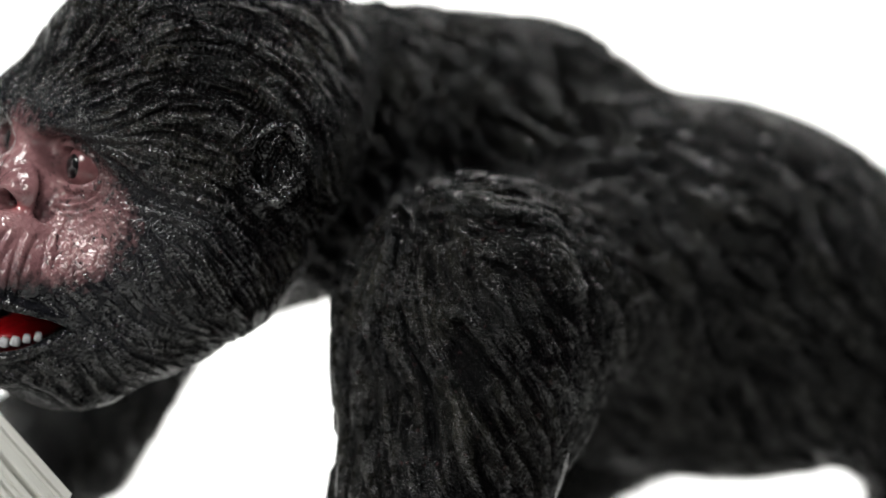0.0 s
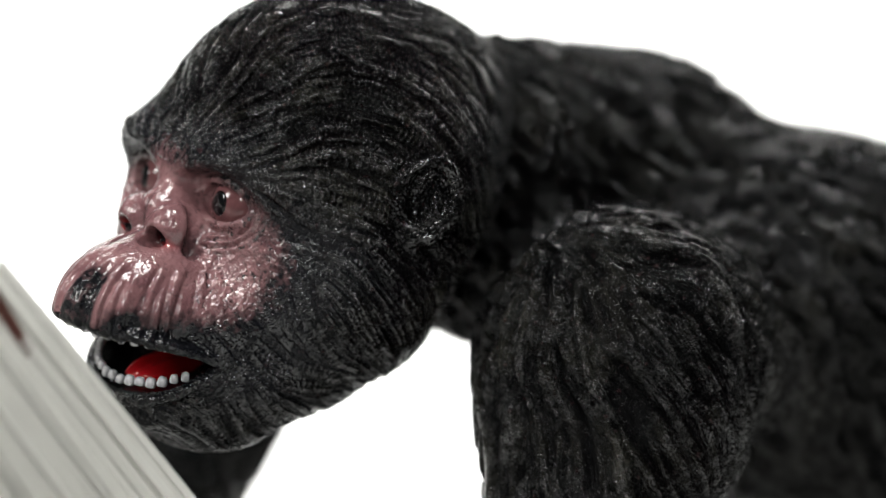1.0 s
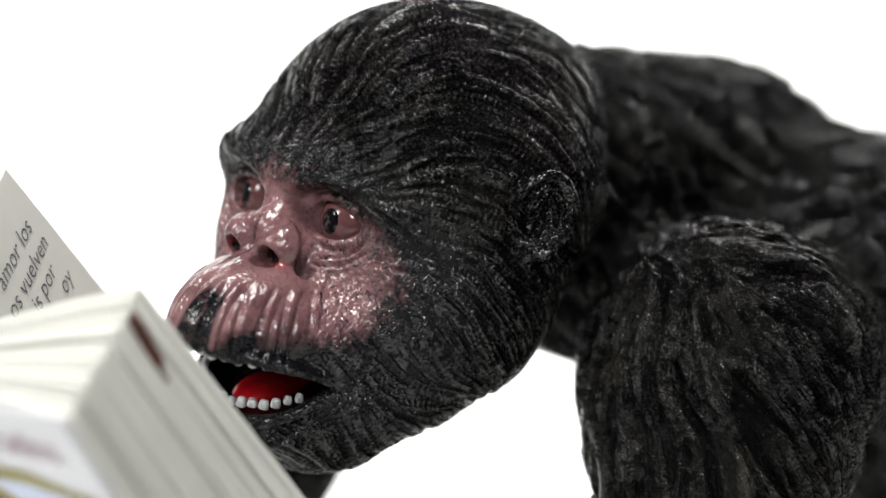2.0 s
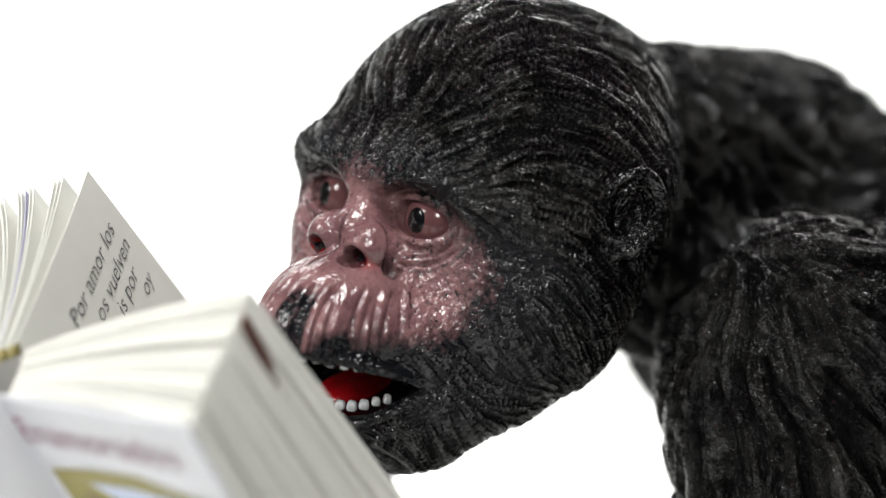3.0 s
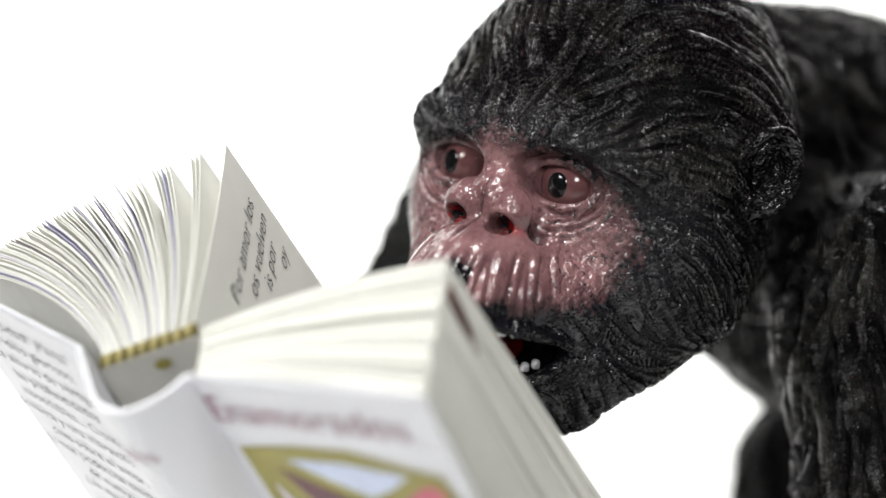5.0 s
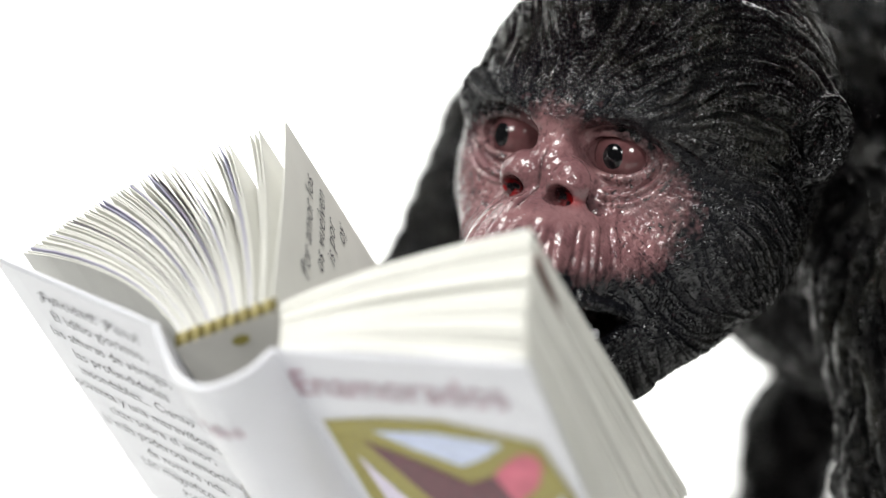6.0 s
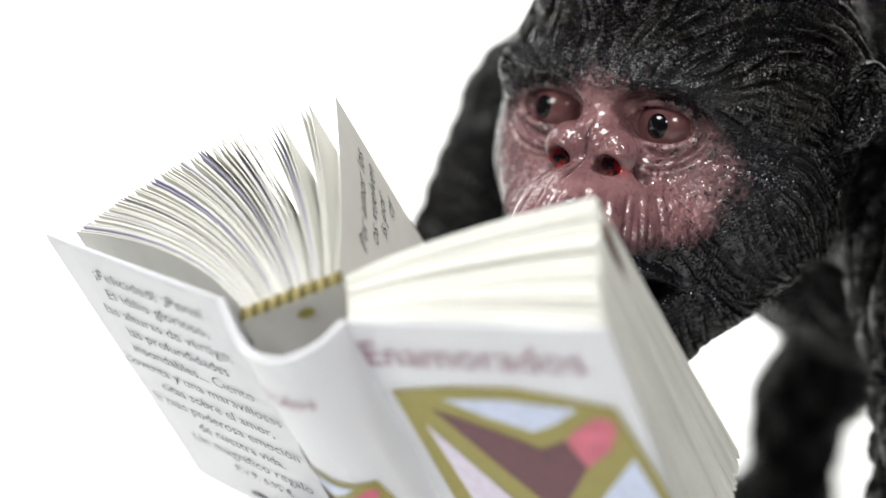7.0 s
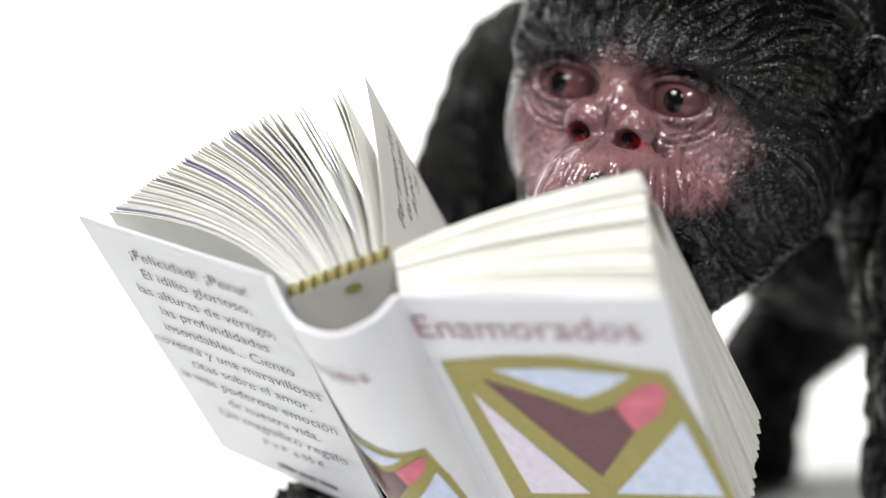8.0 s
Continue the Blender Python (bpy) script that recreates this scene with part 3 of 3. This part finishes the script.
def gorilla_body(parent):
    v, q = surface(body_field, (-0.15, -0.03, GROUND - 0.004), (0.46, 0.44, 0.245), 0.00125)
    v = relax(v, q, 2)
    v[:, 2] = np.maximum(v[:, 2], GROUND + 0.0022)
    nrm = normals_of(v, q)
    p32 = v.astype(np.float32)
    arm = np.minimum(near_arm_field(p32), far_arm_field(p32))
    weight = step(arm - torso_field(p32), 0.010, -0.010)
    # along the back and down its sides
    rel = v - np.array([0.165, 0.212, 0.118])
    side = rel @ np.array([-0.57, 0.82, 0.0])
    down = np.array([0, 0, -1.0])
    flow_t = BODY_AXIS * 0.7 + down * (0.75 * step(np.abs(side), 0.01, 0.09))[:, None]
    # down the arms, slanting back
    slant = 0.25 + 0.75 * step(v[:, 2], 0.0, 0.12)
    flow_a = down + np.array([0.85, 0.45, 0.0]) * slant[:, None]
    flow = along_surface(flow_t * (1 - weight)[:, None] + flow_a * weight[:, None], v, nrm, 1.0)
    locks = combed_hair(v, flow, 0.0036, 0.011, 5.0)
    thin = combed_hair(v, flow, 0.0021, 0.009, 17.0)
    v = v + nrm * (0.0026 * (locks - 0.6) + 0.0026 * (thin - 0.6))[:, None]
    v[:, 2] = np.maximum(v[:, 2], GROUND + 0.0022)
    none = np.zeros(len(v))
    paint = np.stack([none, none, none + 1, none], 1)
    attrs = {"flow": flow, "ridge": 0.68 * np.clip(0.4 * locks + 0.8 * thin - 0.1, 0, 1), "paint": paint}
    return tagged(sculpted("body", v, q, HIDE, parent, attrs), "black sculpted hair over the back and arms")


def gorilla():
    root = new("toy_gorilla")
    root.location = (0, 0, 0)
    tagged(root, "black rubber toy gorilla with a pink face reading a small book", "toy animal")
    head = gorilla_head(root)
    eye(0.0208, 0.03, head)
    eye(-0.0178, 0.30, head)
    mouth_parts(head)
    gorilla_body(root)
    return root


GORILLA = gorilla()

# ---- the open book ----
PAGE = simple("book_paper", (0.70, 0.695, 0.65), 0.75, 0.3, 0.05, 30.0, 0.15, 1500.0)
COVER = simple("white_laminated_cover", (0.64, 0.645, 0.68), 0.28, 0.5, 0.03, 25.0)
COVER_INSIDE = simple("grey_endpaper", (0.55, 0.54, 0.50), 0.7, 0.3, 0.06, 60.0)
GOLD = simple("olive_gold_print", (0.27, 0.235, 0.055), 0.35, 0.5, 0.16, 900.0)
MAROON = simple("maroon_print", (0.105, 0.028, 0.040), 0.3, 0.5, 0.25, 500.0)
ROSE = simple("rose_print", (0.52, 0.115, 0.17), 0.3, 0.5, 0.22, 240.0)
LILAC = simple("pale_lilac_print", (0.62, 0.57, 0.68), 0.3, 0.5, 0.10, 400.0)
SKY = simple("pale_blue_print", (0.52, 0.58, 0.74), 0.3, 0.5, 0.12, 300.0)
INK = simple("grey_ink", (0.09, 0.09, 0.10), 0.6, 0.3, 0.3, 500.0)
TITLE_INK = simple("plum_ink", (0.27, 0.11, 0.16), 0.5, 0.3, 0.3, 400.0)
OLIVE_THREAD = simple("olive_thread", (0.17, 0.14, 0.045), 0.7, 0.3, 0.3, 700.0)
TINTED = simple("lilac_tinted_paper", (0.40, 0.39, 0.50), 0.75, 0.3, 0.1, 60.0)
DARK_PLATE = simple("dark_printed_paper", (0.07, 0.055, 0.075), 0.6, 0.3, 0.5, 90.0)
HEADBAND = simple("gold_headband_cloth", (0.42, 0.36, 0.16), 0.6, 0.4, 0.3, 700.0)

DOWN = Vector((0.3660, 0.4400, -0.8200)).normalized()
DOWN_BACK = Vector((0.320, 0.490, -0.810)).normalized()
DOWN_INNER = Vector((0.487, 0.438, -0.756)).normalized()
DOWN_TIP = Vector((0.407, 0.570, -0.712)).normalized()
HINGE = Vector((-0.1016, -0.0702, 0.1023))
ACROSS = Vector((0.8099, -0.5860, 0.0262))
INWARD = Vector((0.4735, 0.6795, 0.5604))
FRONT_EDGE = HINGE + ACROSS * 0.0728
BIND_FRONT, BIND_BACK = Vector((-0.1021, -0.0578, 0.1139)), Vector((-0.1300, -0.0488, 0.1034))
PAGE_CORNER = Vector((-0.0378, -0.0781, 0.1337))
PAGE_TIP = Vector((-0.1006, -0.0062, 0.1621))
BACK_HINGE, BACK_EDGE = Vector((-0.1342, -0.0510, 0.1072)), Vector((-0.1897, -0.0031, 0.1234))
TALL = 0.1115


def sheet(name, top, height, thick, mat, parent, drop=0.0, label="", down=DOWN, rounded=False):
    """A solid sheet under a line of points, hanging along the book's spine."""
    bm = bmesh.new()
    n = len(top)
    rows = []
    for k, p in enumerate(top):
        tang = (top[min(k + 1, n - 1)] - top[max(k - 1, 0)]).normalized()
        side = tang.cross(down).normalized()
        t = thick * (0.55 if rounded and k in (0, n - 1) else 1)
        col = []
        for j, h in enumerate((0.0, 0.0012, height - 0.0012, height) if rounded else (0.0, height)):
            tt = t * (0.5 if rounded and j in (0, 3) else 1)
            col.append((bm.verts.new(p + down * (drop + h) + side * tt / 2), bm.verts.new(p + down * (drop + h) - side * tt / 2)))
        rows.append(col)
    m = len(rows[0])
    for k in range(n - 1):
        for j in range(m - 1):
            for s in (0, 1):
                bm.faces.new((rows[k][j][s], rows[k + 1][j][s], rows[k + 1][j + 1][s], rows[k][j + 1][s]))
        for j in (0, m - 1):
            bm.faces.new((rows[k][j][0], rows[k + 1][j][0], rows[k + 1][j][1], rows[k][j][1]))
    for k in (0, n - 1):
        for j in range(m - 1):
            bm.faces.new((rows[k][j][0], rows[k][j + 1][0], rows[k][j + 1][1], rows[k][j][1]))
    return part(name, bm, mat, parent, label, smooth=False)


def bent(a, b, c, n=9):
    """A line from a to c, drawn towards b."""
    return [a * (1 - t) ** 2 + b * 2 * t * (1 - t) + c * t * t for t in np.linspace(0, 1, n)]


def curve_through(points, n):
    """A smooth line through points, evenly spaced."""
    ps = [points[0] * 2 - points[1], *points, points[-1] * 2 - points[-2]]
    fine = []
    for k in range(1, len(ps) - 2):
        for t in np.linspace(0, 1, 24, endpoint=False):
            a, b, c, d = ps[k - 1 : k + 3]
            fine.append(0.5 * (2 * b + (c - a) * t + (2 * a - 5 * b + 4 * c - d) * t * t + (3 * b - a - 3 * c + d) * t**3))
    fine.append(points[-1])
    far = np.cumsum([0] + [(q - p).length for p, q in zip(fine, fine[1:])])
    out = []
    for s in np.linspace(0, far[-1], n):
        k = min(max(int(np.searchsorted(far, s)) - 1, 0), len(fine) - 2)
        out.append(fine[k].lerp(fine[k + 1], (s - far[k]) / max(far[k + 1] - far[k], 1e-9)))
    return out


def flat_print(name, shape, place, mat, parent, lift, label="", cuts=0):
    """A printed patch: a polygon in u, v laid by place(u, v, lift)."""
    bm = bmesh.new()
    f = bm.faces.new([bm.verts.new((u, v, 0)) for u, v in shape])
    bmesh.ops.triangulate(bm, faces=[f])
    if cuts:
        bmesh.ops.subdivide_edges(bm, edges=bm.edges[:], cuts=cuts, use_grid_fill=True)
        bmesh.ops.triangulate(bm, faces=bm.faces[:])
    for w in bm.verts:
        w.co = place(w.co.x, w.co.y, lift)
    return part(name, bm, mat, parent, label)


def lettering(name, words, u, v, size, place, mat, parent, lift, align="LEFT", shear=0.0, label="", stretch=1.0, fill=0.0):
    """Words as a thin mesh, laid by place(u, v, lift)."""
    data = bpy.data.curves.new(name, "FONT")
    data.body, data.size, data.shear, data.align_x = words, size, shear, align
    data.resolution_u, data.offset = 3, -0.009 * size
    tmp = new("letters", data)
    me = bpy.data.meshes.new_from_object(tmp.evaluated_get(bpy.context.evaluated_depsgraph_get()))
    bpy.data.objects.remove(tmp)
    bpy.data.curves.remove(data)
    me.name = name
    if fill:
        wide = max(w.co.x for w in me.vertices)
        stretch = fill / wide
    for w in me.vertices:
        w.co = place(u + w.co.x * stretch, v - w.co.y, lift)
    me.materials.append(mat)
    ob = new(name, me)
    ob.parent = parent
    return tagged(ob, label)


def book():
    rng = random.Random(11)
    root = new("book")
    tagged(root, "small thick white book held open with fanned cream pages", "book")
    out = -INWARD
    # case: two boards and the rounded spine
    front = sheet("front_cover", [HINGE.lerp(FRONT_EDGE, t) for t in np.linspace(0, 1, 8)], TALL, 0.0022, COVER, root, 0, "glossy white board with a purple title and a heart window", rounded=True)
    back = sheet("back_cover", [BACK_HINGE.lerp(BACK_EDGE, t) for t in np.linspace(0, 1, 8)], TALL, 0.0022, COVER, root, 0, "glossy white board with lines of grey lettering", DOWN_BACK, rounded=True)
    sect = [(0.0, 0.0), (-0.0028, -0.0088), (-0.0110, -0.0148), (-0.0220, -0.0128), (-0.0315, -0.0062)]
    spine_line = curve_through([HINGE + ACROSS * a + INWARD * b for a, b in sect] + [BACK_HINGE], 26)
    spine = sheet("spine", spine_line, TALL, 0.0019, COVER, root, 0, "rounded glossy white spine with a small heart window")
    far = np.cumsum([0] + [(q - p).length for p, q in zip(spine_line, spine_line[1:])])

    def on_front(u, v, lift):
        return HINGE + ACROSS * u + DOWN * v + out * (0.0011 + lift)

    back_way = (BACK_HINGE - BACK_EDGE).normalized()
    back_out = back_way.cross(DOWN_BACK).normalized()
    if back_out.y > 0:
        back_out = -back_out

    def on_back(u, v, lift):
        return BACK_EDGE + back_way * u + DOWN_BACK * v + back_out * (0.0011 + lift)

    def on_spine(u, v, lift):
        s = min(max(far[-1] - u, 0), far[-1] - 1e-6)
        k = min(int(np.searchsorted(far, s, side="right")) - 1, len(spine_line) - 2)
        p = spine_line[k].lerp(spine_line[k + 1], (s - far[k]) / (far[k + 1] - far[k]))
        side = (spine_line[k + 1] - spine_line[k]).cross(DOWN).normalized()
        if side.dot(INWARD) > 0:
            side = -side
        return p + side * (0.00095 + lift) + DOWN * v

    window = [("gold_frame", GOLD, [(0.0050, 0.0234), (0.0240, 0.0207), (0.0420, 0.0200), (0.0676, 0.0251), (0.0722, 0.0500), (0.0760, 0.0850), (0.0400, 0.0880), (0.0079, 0.0860)]),
              ("pane", SKY, [(0.0195, 0.0257), (0.0380, 0.0246), (0.0575, 0.0262), (0.0500, 0.0320), (0.0424, 0.0357), (0.0300, 0.0310)]),
              ("pane", MAROON, [(0.0148, 0.0295), (0.0310, 0.0362), (0.0425, 0.0420), (0.0505, 0.0380), (0.0535, 0.0480), (0.0389, 0.0681), (0.0260, 0.0480)]),
              ("pane", ROSE, [(0.0505, 0.0380), (0.0555, 0.0330), (0.0610, 0.0292), (0.0645, 0.0290), (0.0662, 0.0322), (0.0620, 0.0405), (0.0535, 0.0480)]),
              ("pane", LILAC, [(0.0104, 0.0353), (0.0144, 0.0783), (0.0334, 0.0761)]),
              ("pane", SKY, [(0.0675, 0.0427), (0.0413, 0.0751), (0.0722, 0.0727)])]
    for k, (name, mat, shape) in enumerate(window):
        flat_print(name, shape, on_front, mat, front, 0.0003 if k == 0 else 0.0005)
    small = lambda u, v: ((u - 0.0050) / 0.0700 * far[-1] * 0.80 + 0.0020, 0.0445 + (v - 0.0205) * 0.56)
    for k, (name, mat, shape) in enumerate(window):
        flat_print(name, [small(u, v) for u, v in shape], on_spine, mat, spine, 0.0004 if k == 0 else 0.0006, cuts=5)
    lettering("title", "Enamorados", 0.0015, 0.0142, 0.0122, on_front, TITLE_INK, front, 0.0004, label="plum serif title", stretch=1.03)
    lettering("spine_title", "Enamorados", 0.0030, 0.0170, 0.0068, on_spine, TITLE_INK, spine, 0.0005, label="plum serif title")
    lines = ["\u00a1Felicidad! \u00a1Pena!", "El idilio glorioso,", "las alturas de v\u00e9rtigo,", "las profundidades", "insondables... Ciento", "noventa y una maravillosas",
             "citas sobre el amor,", "la m\u00e1s poderosa emoci\u00f3n", "de nuestra vida.", "Un magn\u00edfico regalo", "P.V.P. 6,95 \u20ac"]
    ends = [(0.0162, 0.0640), (0.0168, 0.0610), (0.0103, 0.0660), (0.0153, 0.0600), (0.0121, 0.0659), (0.0030, 0.0725), (0.0150, 0.0650), (0.0059, 0.0715), (0.0224, 0.0611), (0.0147, 0.0690), (0.0301, 0.0566)]
    for k, (words, (a, b)) in enumerate(zip(lines, ends)):
        lettering("text_line", words, a, 0.0112 + 0.00815 * k, 0.0062 if k < 10 else 0.0052, on_back, INK, back, 0.0004, shear=0.12, fill=b - a)
    bm = bmesh.new()
    for a in (0.0311, 0.0400, 0.0490):
        verts = [bm.verts.new(on_back(u, v, 0.0004)) for u, v in ((a, 0.1025), (a + 0.0075, 0.1025), (a + 0.0075, 0.1042), (a, 0.1042))]
        bm.faces.new(verts)
    part("print_bar", bm, INK, back)
    # page block lining with its headband
    bind = [BIND_FRONT.lerp(BIND_BACK, t) for t in np.linspace(0, 1, 12)]
    bind_side = (BIND_BACK - BIND_FRONT).cross(DOWN).normalized()
    if bind_side.dot(INWARD) > 0:
        bind_side = -bind_side
    sheet("spine_lining", [p + bind_side * 0.0012 for p in bind], TALL - 0.006, 0.0010, COVER_INSIDE, root, 0.0030, "pale grey lining at the back of the page block")
    mid = BIND_FRONT.lerp(BIND_BACK, 0.42) + bind_side * 0.0021 + DOWN * 0.0075
    bm = bmesh.new()
    ring = [bm.verts.new(mid + (BIND_BACK - BIND_FRONT).normalized() * 0.0026 * math.cos(a) + DOWN * 0.0016 * math.sin(a)) for a in np.linspace(0, 2 * math.pi, 18, endpoint=False)]
    bm.faces.new(ring)
    part("emblem", bm, GOLD, root, "small olive-gold printed spot")
    for k in range(17):
        p = BIND_FRONT.lerp(BIND_BACK, (k + 0.5) / 17)
        bm = bmesh.new()
        bmesh.ops.create_uvsphere(bm, u_segments=8, v_segments=6, radius=1, matrix=Matrix.Translation(p + DOWN * 0.0022) @ Matrix.Diagonal((0.0010, 0.0016, 0.0024, 1)))
        part("headband_stitch", bm, HEADBAND if k % 2 else OLIVE_THREAD, root, "olive-gold stitched headband" if k == 0 else "", True)
    # the pages of the front half, a thick block that flares to its fore edge
    n = 44
    edge = 0.0
    gaps = [1 + 1.6 * (k in (7, 8, 15, 24, 25, 36)) + rng.uniform(-0.25, 0.25) for k in range(n)]
    total = sum(gaps)
    for k in range(n):
        edge += gaps[k]
        t = edge / total
        a = HINGE.lerp(BIND_FRONT, 0.12 + 0.88 * t) + INWARD * 0.0008
        c = (FRONT_EDGE - ACROSS * 0.0025 + INWARD * 0.0016).lerp(PAGE_CORNER, t)
        c += ACROSS * (rng.uniform(-0.0008, 0.0004) - 0.0012 * (k % 9 == 4))
        b = a.lerp(c, 0.45 - 0.1 * t) + INWARD * (0.0046 + 0.0065 * t * t - 0.0030 * t)
        bow = bent(a, b, c)
        short = 0.0012 * (k % 7 == 3) + rng.uniform(0, 0.0006)
        sheet("page", bow, TALL - 0.006 + 0.004 * (k % 9 == 4), 0.00095, PAGE, root, 0.0030 + short, "", DOWN.lerp(DOWN_INNER, t).normalized())
    bar = [PAGE_CORNER.lerp(FRONT_EDGE, t) + ACROSS * 0.0006 for t in (0.16, 0.24)]
    bm = bmesh.new()
    for drop in (0.004, 0.024):
        for p in bar:
            for o in (0.0, 0.0012):
                bm.verts.new(p + ACROSS * o + DOWN * drop)
    bmesh.ops.convex_hull(bm, input=bm.verts[:])
    part("print_mark", bm, simple("brown_print", (0.085, 0.030, 0.022), 0.6, 0.3, 0.2, 200.0), root, "dark brown printed mark on the fore edge")
    # the fanned pages of the back half
    first = PAGE_TIP - BIND_FRONT
    last = BACK_EDGE - BIND_BACK
    axis = first.cross(last).normalized()
    whole = first.angle(last)
    steps = [0.0, 0.085, 0.10, 0.115, 0.19, 0.205, 0.22, 0.235, 0.25]
    steps += [0.30 + 0.64 * k / 69 + rng.uniform(-0.004, 0.004) + 0.005 * math.sin(k * 1.7) for k in range(70)]
    for k, t in enumerate(steps):
        a = BIND_FRONT.lerp(BIND_BACK, min(1, 0.02 + 0.96 * t))
        way = Matrix.Rotation(whole * (t**0.95), 3, axis) @ first.normalized()
        long = 0.0705 + 0.0035 * t + rng.uniform(-0.0006, 0.0004)
        c = a + way * long
        lean = Matrix.Rotation(-0.34 * t - 0.06, 3, axis) @ way
        b = a + lean * long * 0.5
        down = DOWN_TIP.lerp(DOWN_BACK, t).normalized()
        tint = {6: TINTED, 17: TINTED, 26: DARK_PLATE, 27: TINTED, 34: TINTED, 45: TINTED, 46: TINTED, 58: DARK_PLATE, 66: TINTED, 75: TINTED}
        page = sheet("page", bent(a, b, c), TALL - 0.006, 0.0003, tint.get(k, PAGE), root, 0.0030 * t, "cream page with italic lettering" if k == 0 else "page with a dark printed picture" if tint.get(k) is DARK_PLATE else "", down)
        if k == 0:
            line = bent(a, b, c, 40)
            reach = np.linspace(0, long, 40)

            def on_page(u, v, lift):
                j = min(max(int(np.searchsorted(reach, u)) - 1, 0), 38)
                p = line[j].lerp(line[j + 1], (u - reach[j]) / (reach[1] - reach[0]))
                side = (line[j + 1] - line[j]).cross(DOWN_TIP).normalized()
                if side.x < 0:
                    side = -side
                return p + side * (0.00015 + lift) + DOWN_TIP * v

            for words, u, v in (("Por amor los", 0.0205, 0.0175), ("os vuelven", 0.0300, 0.0255), ("is por", 0.0390, 0.0325), ("oy", 0.0540, 0.0395)):
                lettering("text_line", words, u, v, 0.0078, on_page, INK, page, 0.0003, shear=0.25)
    return root


BOOK = book()
def motions():
    """Nothing but the camera moves in this place."""


motions()
